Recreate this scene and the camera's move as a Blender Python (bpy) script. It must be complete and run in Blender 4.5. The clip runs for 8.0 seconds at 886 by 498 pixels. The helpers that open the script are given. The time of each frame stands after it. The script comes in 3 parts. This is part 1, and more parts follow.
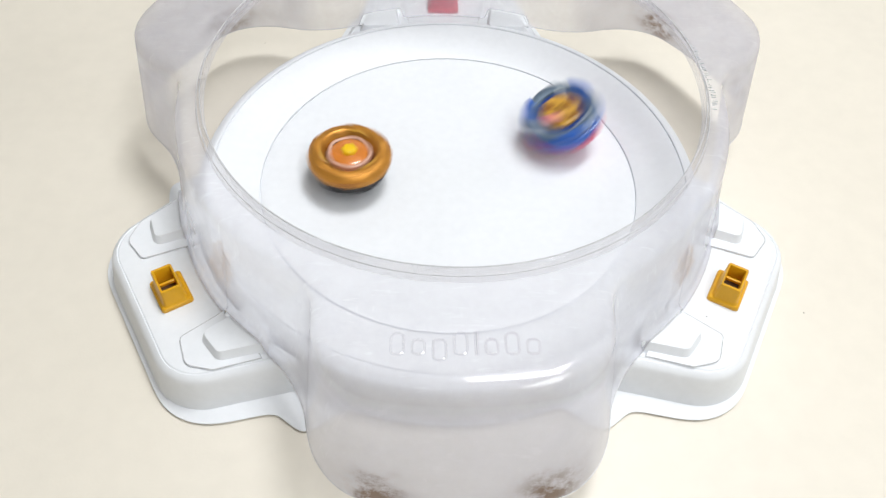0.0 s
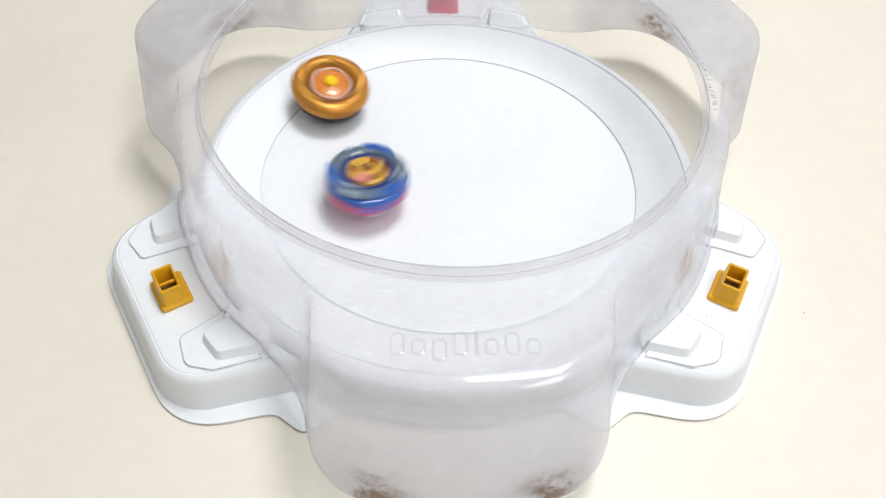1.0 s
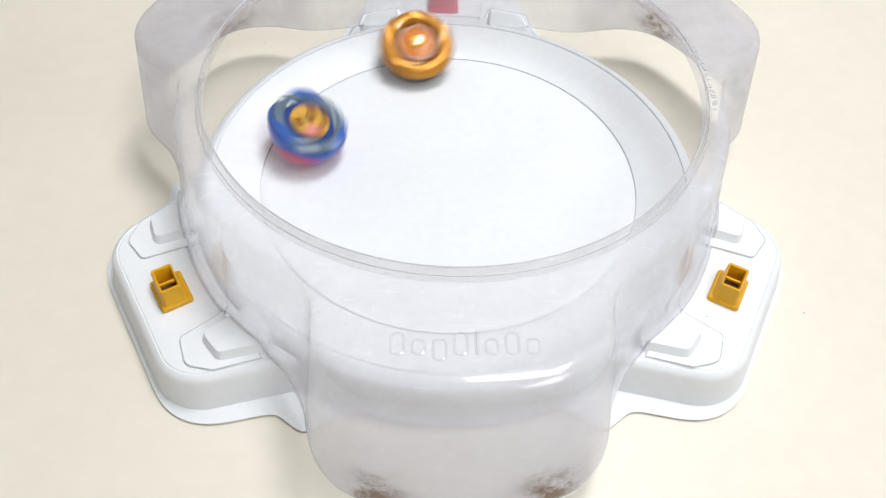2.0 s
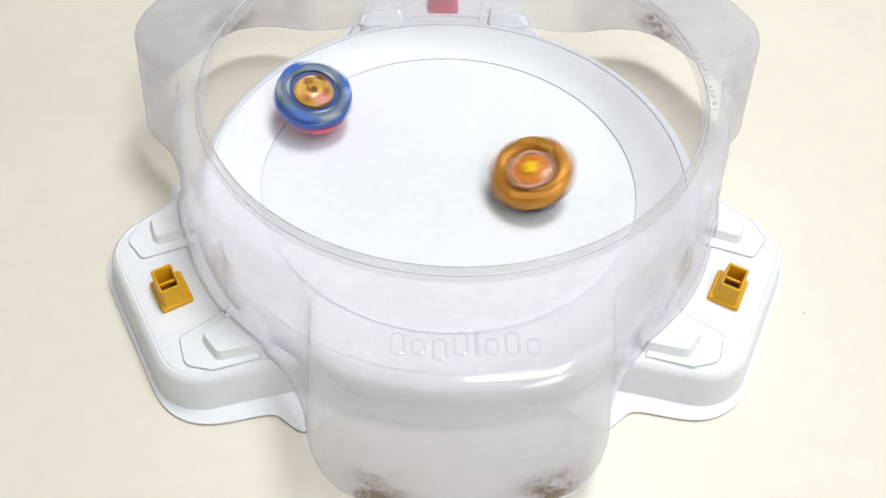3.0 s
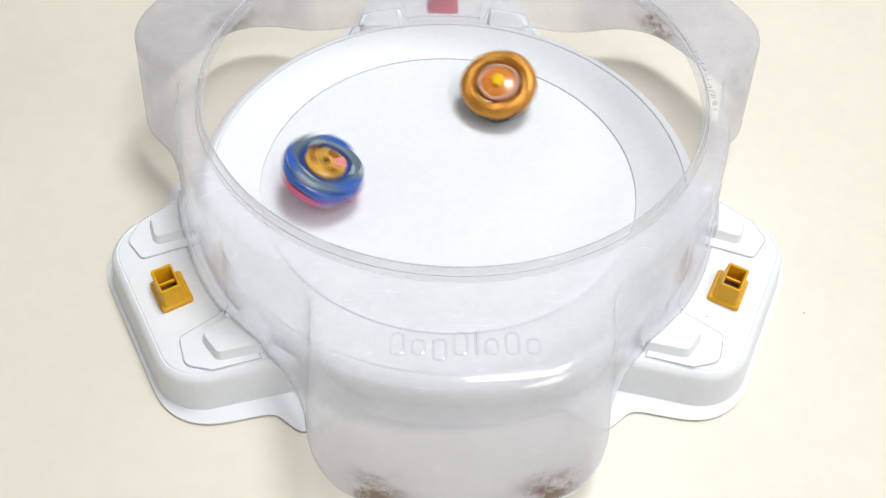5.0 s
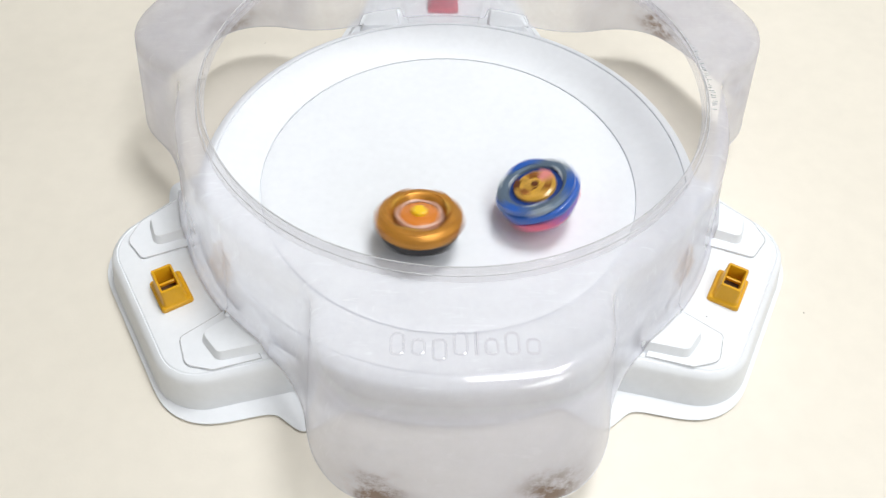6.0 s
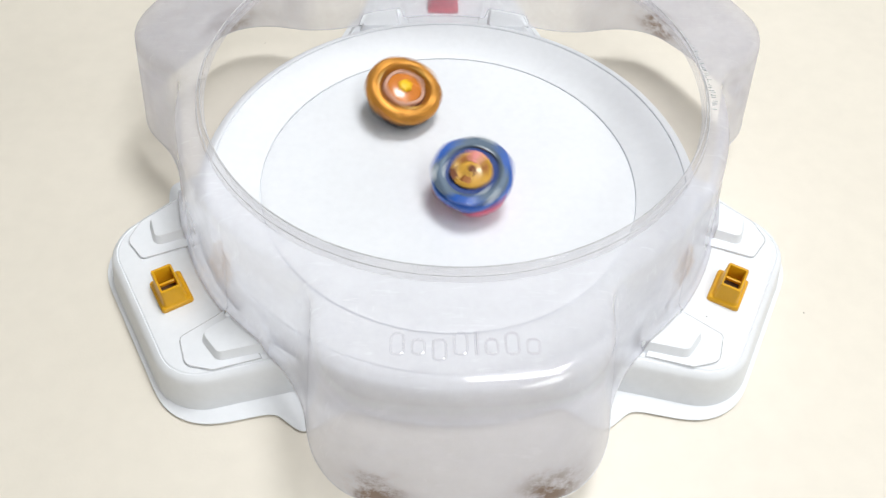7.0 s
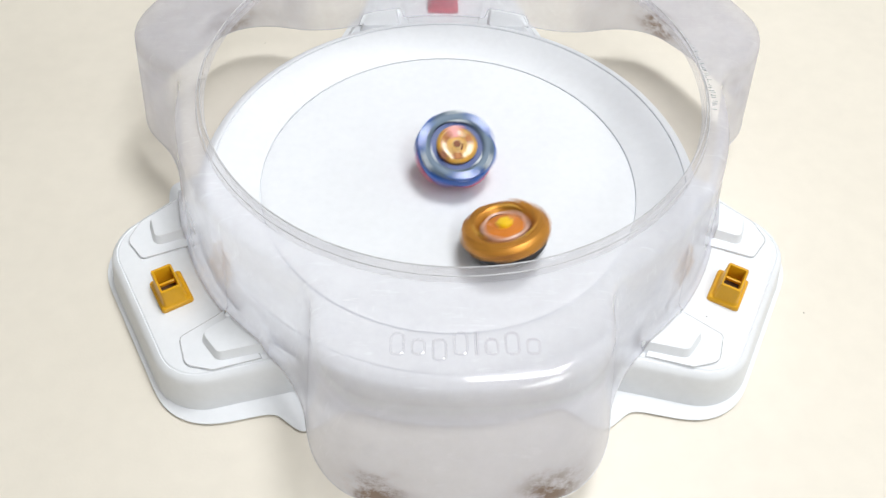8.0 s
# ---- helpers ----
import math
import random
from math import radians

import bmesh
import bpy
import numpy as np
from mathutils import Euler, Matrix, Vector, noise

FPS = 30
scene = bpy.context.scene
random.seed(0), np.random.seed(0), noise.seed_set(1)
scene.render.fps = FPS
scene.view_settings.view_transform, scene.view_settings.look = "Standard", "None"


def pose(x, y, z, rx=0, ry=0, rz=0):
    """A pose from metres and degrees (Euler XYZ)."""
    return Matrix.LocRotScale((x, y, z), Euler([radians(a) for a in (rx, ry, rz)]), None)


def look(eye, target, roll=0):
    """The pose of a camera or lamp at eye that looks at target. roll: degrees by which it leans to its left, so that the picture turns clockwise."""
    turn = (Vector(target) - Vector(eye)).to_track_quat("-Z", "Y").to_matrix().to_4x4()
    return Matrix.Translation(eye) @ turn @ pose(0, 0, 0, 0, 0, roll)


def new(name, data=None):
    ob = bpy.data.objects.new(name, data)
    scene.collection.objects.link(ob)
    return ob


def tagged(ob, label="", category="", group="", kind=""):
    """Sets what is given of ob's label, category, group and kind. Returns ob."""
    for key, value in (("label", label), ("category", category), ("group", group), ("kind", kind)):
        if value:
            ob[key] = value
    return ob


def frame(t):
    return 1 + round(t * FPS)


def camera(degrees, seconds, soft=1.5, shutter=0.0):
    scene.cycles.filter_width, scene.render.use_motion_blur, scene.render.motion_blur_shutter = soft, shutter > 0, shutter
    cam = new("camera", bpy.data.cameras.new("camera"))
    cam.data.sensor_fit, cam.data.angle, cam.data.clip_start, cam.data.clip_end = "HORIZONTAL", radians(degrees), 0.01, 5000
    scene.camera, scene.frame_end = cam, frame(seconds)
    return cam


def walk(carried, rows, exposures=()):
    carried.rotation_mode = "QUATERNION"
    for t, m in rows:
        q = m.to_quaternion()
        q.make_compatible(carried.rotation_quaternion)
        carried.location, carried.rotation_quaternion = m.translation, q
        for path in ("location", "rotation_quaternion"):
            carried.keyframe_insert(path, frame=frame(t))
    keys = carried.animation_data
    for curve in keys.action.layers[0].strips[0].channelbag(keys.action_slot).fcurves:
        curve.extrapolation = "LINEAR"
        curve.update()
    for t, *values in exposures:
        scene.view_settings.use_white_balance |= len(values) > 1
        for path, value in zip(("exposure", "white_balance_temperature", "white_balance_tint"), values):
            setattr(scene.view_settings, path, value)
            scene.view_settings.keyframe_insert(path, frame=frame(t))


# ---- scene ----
# Camera on a stand, looking down into the stadium. Origin: centre of the stadium on the tabletop.
cam = camera(58.10, 8.0, soft=1.35, shutter=0.5)
EYE = Vector((-0.0177, -0.3132, 0.3497))
PITCH, YAW, ROLL = radians(51.46), radians(2.941), 2.237
AIM = EYE + Vector((math.sin(YAW) * math.cos(PITCH), math.cos(YAW) * math.cos(PITCH), -math.sin(PITCH)))
walk(cam, [(0.0, look(EYE, AIM, ROLL)), (8.0, look(EYE, AIM, ROLL))], exposures=[(0.0, -0.22), (8.0, -0.22)])

# ---- world and lamps ----
world = bpy.data.worlds.new("world")
scene.world = world
world.use_nodes = True
world.node_tree.nodes["Background"].inputs[0].default_value = (0.9, 0.95, 1.0, 1)
world.node_tree.nodes["Background"].inputs[1].default_value = 0.38


def area_lamp(name, eye, target, sx, sy, watts, colour):
    data = bpy.data.lights.new(name, "AREA")
    data.shape, data.size, data.size_y, data.energy, data.color = "RECTANGLE", sx, sy, watts, colour
    ob = new(name, data)
    ob.matrix_basis = look(eye, target)
    return ob


area_lamp("ceiling_lamp_light", (0.36, 0.24, 1.74), (0.32, 0.24, 0.0), 0.50, 0.50, 24.0, (0.96, 0.985, 1.0))
area_lamp("second_ceiling_lamp_light", (0.72, -0.92, 1.74), (0.72, -0.92, 0.0), 0.38, 1.4, 17.5, (0.96, 0.985, 1.0))
# added fill from the right; the wall there has no window
area_lamp("right_fill_light", (1.75, 0.1, 0.95), (0.0, 0.0, 0.1), 1.2, 1.3, 1.2, (0.92, 0.96, 1.0))


# ---- materials ----
def material(name, colour, rough=0.5, metal=0.0, vary=0.06, scale=40.0, bump=0.0, bump_scale=300.0, coat=0.0):
    m = bpy.data.materials.new(name)
    m.use_nodes = True
    n, l = m.node_tree.nodes, m.node_tree.links
    b = n["Principled BSDF"]
    b.inputs["Roughness"].default_value, b.inputs["Metallic"].default_value = rough, metal
    b.inputs["Coat Weight"].default_value = coat
    co = n.new("ShaderNodeTexCoord")
    big, fine = n.new("ShaderNodeTexNoise"), n.new("ShaderNodeTexNoise")
    big.inputs["Scale"].default_value, fine.inputs["Scale"].default_value = scale, scale * 9
    big.inputs["Detail"].default_value = 5
    l.new(co.outputs["Object"], big.inputs["Vector"])
    l.new(co.outputs["Object"], fine.inputs["Vector"])
    mid = n.new("ShaderNodeMath")
    mid.operation = "ADD"
    l.new(big.outputs["Fac"], mid.inputs[0])
    l.new(fine.outputs["Fac"], mid.inputs[1])
    ramp = n.new("ShaderNodeMapRange")
    ramp.inputs[1].default_value, ramp.inputs[2].default_value = 0.7, 1.3
    ramp.inputs[3].default_value, ramp.inputs[4].default_value = 1 - vary, 1 + vary * 0.4
    l.new(mid.outputs[0], ramp.inputs[0])
    mul = n.new("ShaderNodeVectorMath")
    mul.operation = "SCALE"
    mul.inputs[0].default_value = colour[:3]
    l.new(ramp.outputs[0], mul.inputs["Scale"])
    l.new(mul.outputs[0], b.inputs["Base Color"])
    rr = n.new("ShaderNodeMapRange")
    rr.inputs[1].default_value, rr.inputs[2].default_value = 0.3, 0.7
    rr.inputs[3].default_value, rr.inputs[4].default_value = rough * 0.85, min(1, rough * 1.15)
    l.new(big.outputs["Fac"], rr.inputs[0])
    l.new(rr.outputs[0], b.inputs["Roughness"])
    if bump:
        bn, bp = n.new("ShaderNodeTexNoise"), n.new("ShaderNodeBump")
        bn.inputs["Scale"].default_value, bn.inputs["Detail"].default_value = bump_scale, 4
        bp.inputs["Strength"].default_value, bp.inputs["Distance"].default_value = bump, 0.001
        l.new(co.outputs["Object"], bn.inputs["Vector"])
        l.new(bn.outputs["Fac"], bp.inputs["Height"])
        l.new(bp.outputs[0], b.inputs["Normal"])
    return m


def clear_plastic(name, low, high, gloss_low):
    """Thin clear sheet, clouded by wear, with brown scuffs low on the pockets."""
    m = bpy.data.materials.new(name)
    m.use_nodes = True
    n, l = m.node_tree.nodes, m.node_tree.links
    n.remove(n["Principled BSDF"])
    out = n["Material Output"]
    co = n.new("ShaderNodeTexCoord")

    def noise_of(scale, detail, stretch=None, rough=0.6, turn=0.0):
        t = n.new("ShaderNodeTexNoise")
        t.inputs["Scale"].default_value, t.inputs["Detail"].default_value = scale, detail
        t.inputs["Roughness"].default_value = rough
        if stretch:
            mp = n.new("ShaderNodeMapping")
            mp.inputs["Scale"].default_value = stretch
            mp.inputs["Rotation"].default_value = (0, 0, radians(turn))
            l.new(co.outputs["Object"], mp.inputs["Vector"])
            l.new(mp.outputs[0], t.inputs["Vector"])
        else:
            l.new(co.outputs["Object"], t.inputs["Vector"])
        return t.outputs["Fac"]

    def span(a, lo, hi, to_lo, to_hi):
        r = n.new("ShaderNodeMapRange")
        r.inputs[1].default_value, r.inputs[2].default_value = lo, hi
        r.inputs[3].default_value, r.inputs[4].default_value = to_lo, to_hi
        l.new(a, r.inputs[0])
        return r.outputs[0]

    def maths(op, a, b):
        x = n.new("ShaderNodeMath")
        x.operation = op
        for i, v in enumerate((a, b)):
            if isinstance(v, float):
                x.inputs[i].default_value = v
            else:
                l.new(v, x.inputs[i])
        return x.outputs[0]

    def mixed(fac, a, b):
        x = n.new("ShaderNodeMixShader")
        if isinstance(fac, float):
            x.inputs[0].default_value = fac
        else:
            l.new(fac, x.inputs[0])
        l.new(a, x.inputs[1])
        l.new(b, x.inputs[2])
        return x.outputs[0]

    clouds = span(noise_of(16.0, 6), 0.35, 0.7, low, high)
    streaks = span(noise_of(60.0, 3, (1.0, 6.0, 1.0)), 0.60, 0.78, 0.0, 0.06)
    wear = n.new("ShaderNodeAttribute")
    wear.attribute_name = "wear"
    scratches = span(noise_of(420.0, 3, (1.0, 0.22, 0.6), 0.6, 27.0), 0.66, 0.80, 0.0, 0.03)
    hairs = span(noise_of(380.0, 3, (1.0, 0.25, 0.6), 0.6, -40.0), 0.66, 0.80, 0.0, 0.03)
    streaks = maths("ADD", streaks, maths("ADD", scratches, hairs))
    haze = maths("ADD", maths("ADD", clouds, streaks), maths("MULTIPLY", wear.outputs["Fac"], 0.32))
    scuff_attr = n.new("ShaderNodeAttribute")
    scuff_attr.attribute_name = "scuff"
    scuff = maths("MULTIPLY", scuff_attr.outputs["Fac"], span(noise_of(75.0, 9, (1, 1, 1.3), 0.72), 0.40, 0.58, 0.15, 1.0))
    haze_all = maths("MINIMUM", maths("ADD", haze, maths("MULTIPLY", scuff, 0.62)), 0.9)
    tint = n.new("ShaderNodeMix")
    tint.data_type = "RGBA"
    tint.inputs["A"].default_value = (0.91, 0.91, 0.99, 1)
    tint.inputs["B"].default_value = (0.24, 0.15, 0.10, 1)
    l.new(scuff, tint.inputs["Factor"])
    dif, tra, clr, glo = (n.new("ShaderNodeBsdf" + k) for k in ("Diffuse", "Translucent", "Transparent", "Glossy"))
    l.new(tint.outputs["Result"], dif.inputs["Color"])
    l.new(tint.outputs["Result"], tra.inputs["Color"])
    clr.inputs["Color"].default_value = (0.985, 0.98, 0.985, 1)
    glo.inputs["Roughness"].default_value = 0.07
    facing = n.new("ShaderNodeLayerWeight")
    facing.inputs["Blend"].default_value = 0.5
    gloss = maths("ADD", maths("MULTIPLY", maths("POWER", facing.outputs["Facing"], 4.0), 0.45), gloss_low)
    bn, bp = noise_of(35.0, 3), n.new("ShaderNodeBump")
    bp.inputs["Strength"].default_value, bp.inputs["Distance"].default_value = 0.15, 0.001
    l.new(bn, bp.inputs["Height"])
    l.new(bp.outputs[0], glo.inputs["Normal"])
    cloudy = mixed(0.55, dif.outputs[0], tra.outputs[0])
    body = mixed(haze_all, clr.outputs[0], cloudy)
    l.new(mixed(gloss, body, glo.outputs[0]), out.inputs["Surface"])
    return m


HAZE_LOW, HAZE_HIGH = 0.31, 0.46
CLEAR = clear_plastic("scuffed_clear_plastic", HAZE_LOW, HAZE_HIGH, 0.045)
CLEAR_EDGE = clear_plastic("clear_plastic_edge", 0.06, 0.20, 0.09)
CUT_EDGE = material("grey_plastic_edge", (0.66, 0.66, 0.68), 0.25, vary=0.3, scale=60)
WHITE = material("white_plastic", (0.84, 0.86, 0.895), 0.48, vary=0.03, scale=25, bump=0.03, bump_scale=500)
CREAM = material("cream_tabletop", (0.83, 0.775, 0.68), 0.45, vary=0.03, scale=9, bump=0.05, bump_scale=700)
YELLOW = material("yellow_plastic", (0.74, 0.38, 0.008), 0.36, vary=0.06, scale=200)
BROWN = material("slot_shade_and_crumb_brown", (0.07, 0.03, 0.008), 0.6, vary=0.1, scale=200)
RED = material("red_plastic", (0.66, 0.05, 0.09), 0.35, vary=0.06, scale=200)
PAINT = material("white_wall_paint", (0.80, 0.79, 0.76), 0.8, vary=0.04, scale=3, bump=0.1, bump_scale=200)
WOOD = material("grey_wood_floor", (0.36, 0.31, 0.26), 0.5, vary=0.3, scale=5)
GOLD = material("gold_metal", (0.64, 0.28, 0.04), 0.40, 0.55, vary=0.5, scale=160)
RUST = material("rust_brown_metal", (0.34, 0.12, 0.02), 0.5, 0.3, vary=0.3, scale=150)
GOLD_DARK = material("dark_gold", (0.16, 0.05, 0.015), 0.5, 0.4, vary=0.25, scale=120)
ORANGE = material("orange_clear_plastic", (0.70, 0.22, 0.03), 0.25, vary=0.2, scale=150, coat=0.5)
PINK = material("pale_pink_plastic", (0.70, 0.42, 0.32), 0.35, vary=0.1, scale=200)
BOLT = material("bright_yellow_plastic", (0.95, 0.60, 0.01), 0.2, vary=0.1, scale=200, coat=0.6)
BLACK = material("black_plastic", (0.014, 0.012, 0.013), 0.6, vary=0.1, scale=200)
BLUE = material("blue_plastic", (0.014, 0.105, 0.47), 0.34, vary=0.2, scale=150, coat=0.4)
NAVY = material("dark_blue_plastic", (0.008, 0.045, 0.24), 0.45, vary=0.2, scale=150)
SILVER = material("grey_blue_metal", (0.125, 0.18, 0.25), 0.52, 0.2, vary=0.25, scale=120)
PALE = material("pale_grey_plastic", (0.55, 0.60, 0.64), 0.4, vary=0.15, scale=150)
PURPLE = material("violet_plastic", (0.22, 0.13, 0.50), 0.35, vary=0.2, scale=150)
ROSE = material("pink_red_plastic", (0.75, 0.13, 0.22), 0.35, vary=0.15, scale=150)
CORAL = material("coral_pink_plastic", (0.80, 0.28, 0.25), 0.35, vary=0.25, scale=300)
AMBER = material("amber_plastic", (0.70, 0.38, 0.05), 0.34, vary=0.45, scale=180, coat=0.4)


# ---- mesh tools ----
def part(name, bm, mat, parent=None, label="", smooth=True):
    bmesh.ops.recalc_face_normals(bm, faces=bm.faces[:])
    me = bpy.data.meshes.new(name)
    bm.to_mesh(me)
    bm.free()
    me.materials.append(mat)
    if smooth:
        for f in me.polygons:
            f.use_smooth = True
        me.set_sharp_from_angle(angle=radians(38))
    ob = new(name, me)
    ob.parent = parent
    return tagged(ob, label)


def lathe(profile, steps=96, wobble=None):
    """A body of revolution from (radius, height) pairs; wobble(angle, index) scales the radius."""
    bm = bmesh.new()
    rings = []
    for i, (r, z) in enumerate(profile):
        if r < 1e-6:
            rings.append([bm.verts.new((0, 0, z))])
            continue
        ring = []
        for k in range(steps):
            a = 2 * math.pi * k / steps
            s = r * (wobble(a, i) if wobble else 1)
            ring.append(bm.verts.new((s * math.cos(a), s * math.sin(a), z)))
        rings.append(ring)
    for a, b in zip(rings, rings[1:]):
        for k in range(steps):
            q = (k + 1) % steps
            if len(a) == 1 and len(b) > 1:
                bm.faces.new((a[0], b[k], b[q]))
            elif len(b) == 1 and len(a) > 1:
                bm.faces.new((a[k], a[q], b[0]))
            elif len(a) > 1:
                bm.faces.new((a[k], a[q], b[q], b[k]))
    return bm


def rounded(points, radii, steps=10):
    """A closed outline through corner points, each rounded by its radius."""
    out = []
    n = len(points)
    for i in range(n):
        p, a, b = Vector(points[i]), Vector(points[i - 1]), Vector(points[(i + 1) % n])
        u, v, r = (a - p).normalized(), (b - p).normalized(), radii[i]
        half = u.angle(v) / 2
        if r <= 0 or abs(half - math.pi / 2) < 1e-3:
            out.append(p)
            continue
        cut = r / math.tan(half)
        c = p + (u + v).normalized() * (r / math.sin(half))
        s, e = p + u * cut - c, p + v * cut - c
        total = s.angle_signed(e)
        for k in range(steps + 1):
            t = -total * k / steps
            out.append(c + Vector((s.x * math.cos(t) - s.y * math.sin(t), s.x * math.sin(t) + s.y * math.cos(t))))
    return out


def inset(outline, d):
    """The outline moved outwards by d (counter-clockwise outlines)."""
    n = len(outline)
    out = []
    for i in range(n):
        t = (outline[(i + 1) % n] - outline[i - 1])
        t = t.normalized() if t.length > 1e-9 else Vector((1, 0))
        out.append(outline[i] + Vector((t.y, -t.x)) * d)
    return out


def prism(outline, levels, m=None, floor_face=True, top_face=True):
    """A loft of one outline through (height, outward offset) levels, bottom to top."""
    bm = bmesh.new()
    area = sum(a.x * b.y - b.x * a.y for a, b in zip(outline, outline[1:] + outline[:1]))
    if area < 0:
        outline = outline[::-1]
    rings = []
    for z, d in levels:
        rings.append([bm.verts.new((p.x, p.y, z)) for p in (inset(outline, d) if d else outline)])
    n = len(outline)
    for a, b in zip(rings, rings[1:]):
        for k in range(n):
            q = (k + 1) % n
            bm.faces.new((a[k], a[q], b[q], b[k]))
    if floor_face:
        bm.faces.new(rings[0][::-1])
    if top_face:
        bm.faces.new(rings[-1])
    if m is not None:
        bm.transform(m)
    return bm


def box(sx, sy, sz, m=None, bevel=0.0):
    bm = bmesh.new()
    bmesh.ops.create_cube(bm, size=1)
    bm.transform(Matrix.Diagonal((sx, sy, sz, 1)))
    if bevel:
        bmesh.ops.bevel(bm, geom=bm.edges[:], offset=bevel, segments=2, affect="EDGES", profile=0.5)
    if m is not None:
        bm.transform(m)
    return bm


def bead_along(path, r, sides=6):
    """A thin round bead along a closed path."""
    bm = bmesh.new()
    rings = []
    for k, p in enumerate(path):
        t = (path[(k + 1) % len(path)] - path[k - 1]).normalized()
        u = t.cross(Vector((0, 0, 1))).normalized()
        v = u.cross(t)
        rings.append([bm.verts.new(p + r * (math.cos(2 * math.pi * i / sides) * u + math.sin(2 * math.pi * i / sides) * v)) for i in range(sides)])
    for a, b in zip(rings, rings[1:] + rings[:1]):
        for i in range(sides):
            bm.faces.new((a[i], a[(i + 1) % sides], b[(i + 1) % sides], b[i]))
    return bm


def turned(deg):
    return Matrix.Rotation(radians(deg), 4, "Z")


def joined(*parts_):
    """Several bmeshes as one."""
    whole = bmesh.new()
    for b in parts_:
        me = bpy.data.meshes.new("tmp")
        b.to_mesh(me)
        b.free()
        whole.from_mesh(me)
        bpy.data.meshes.remove(me)
    return whole


# ---- the room ----
def room():
    f = part("floor", box(4.0, 4.0, 0.1, pose(0, 0, -0.80)), WOOD, smooth=False)
    tagged(f, "grey-brown wooden floor under the table", "floor", kind="structure")
    c = part("ceiling", box(4.0, 4.0, 0.1, pose(0, 0, 1.85)), PAINT, smooth=False)
    tagged(c, "plain white painted ceiling over the table", "ceiling", kind="structure")
    for name, m in (("wall_north", pose(0, 1.95, 0.525)), ("wall_south", pose(0, -1.95, 0.525))):
        w = part(name, box(4.0, 0.1, 2.54, m), PAINT, smooth=False)
        tagged(w, "plain white painted room wall", "wall", kind="structure")
    for name, m in (("wall_west", pose(-1.95, 0, 0.525)), ("wall_east", pose(1.95, 0, 0.525))):
        w = part(name, box(0.1, 3.79, 2.54, m), PAINT, smooth=False)
        tagged(w, "plain white painted room wall", "wall", kind="structure")


def table():
    t = tagged(new("table"), "cream smooth-topped table under the toy stadium", "table")
    out = rounded([(-0.75, -0.48), (0.75, -0.48), (0.75, 0.62), (-0.75, 0.62)], [0.03] * 4, 6)
    part("tabletop", prism([Vector(p) for p in out], [(-0.028, -0.003), (-0.025, 0), (-0.003, 0), (0.0, -0.003)]), CREAM, t)
    for x in (-0.68, 0.68):
        for y in (-0.41, 0.55):
            part("leg", prism(rounded([(x - .025, y - .025), (x + .025, y - .025), (x + .025, y + .025), (x - .025, y + .025)], [.006] * 4, 3),
                              [(-0.75, -0.004), (-0.028, 0)]), CREAM, t)


# ---- the stadium ----
PAD_Z = 0.0226
PADS = (90, 210, 330)
POCKETS = (30, 150, 270)


def floor_height(r):
    """Height of the bowl's surface at a distance from its centre."""
    if r < 0.105:
        return 0.0185 + 0.0035 * (r / 0.105) ** 2
    return 0.0220 + (min(r, 0.132) - 0.105) / 0.027 * 0.0074


def pad_outline():
    """Counter-clockwise, x outwards, y along the pad."""
    arc = [Vector((0.135 * math.cos(radians(a)), 0.135 * math.sin(radians(a)))) for a in range(28, -29, -4)]
    edge = rounded([(0.119, -0.0680), (0.1814, -0.0497), (0.1814, 0.0497), (0.119, 0.0680)], [0, 0.024, 0.024, 0], 12)
    return [Vector(p) for p in edge] + arc


def flange_outline():
    """Plan of the thin skirt at the table, all round."""
    pts = []
    pad = [Vector(p) for p in rounded([(0.10, -0.0880), (0.1875, -0.0605), (0.1875, 0.0605), (0.10, 0.0880)], [0, 0.032, 0.032, 0], 12)]
    for k in range(720):
        a = 360.0 * k / 720
        rel = min(((a - p + 180) % 360 - 180 for p in PADS), key=abs)
        d = Vector((math.cos(radians(rel)), math.sin(radians(rel))))
        best = 0.0
        for u, v in zip(pad, pad[1:] + pad[:1]):
            e = v - u
            den = d.x * e.y - d.y * e.x
            if abs(den) < 1e-12:
                continue
            s = (u.x * e.y - u.y * e.x) / den
            w = (u.x * d.y - u.y * d.x) / den
            if s > 0 and -1e-6 <= w <= 1 + 1e-6:
                best = max(best, s)
        x = min(1, max(0, (abs(rel) - 34) / 5))
        high = 0.161 + 0.003 * min(1, max(0, (abs(rel) - 28) / 8))
        low = high + (0.1435 - high) * x * x * (3 - 2 * x)
        r = low if abs(rel) > 29 else max(best, 0.1605)
        pts.append(r)
    for _ in range(3):
        pts = [(pts[i - 2] + pts[i - 1] + 2 * pts[i] + pts[(i + 1) % 720] + pts[(i + 2) % 720]) / 6 for i in range(720)]
    return [Vector((r * math.cos(2 * math.pi * i / 720), r * math.sin(2 * math.pi * i / 720))) for i, r in enumerate(pts)]


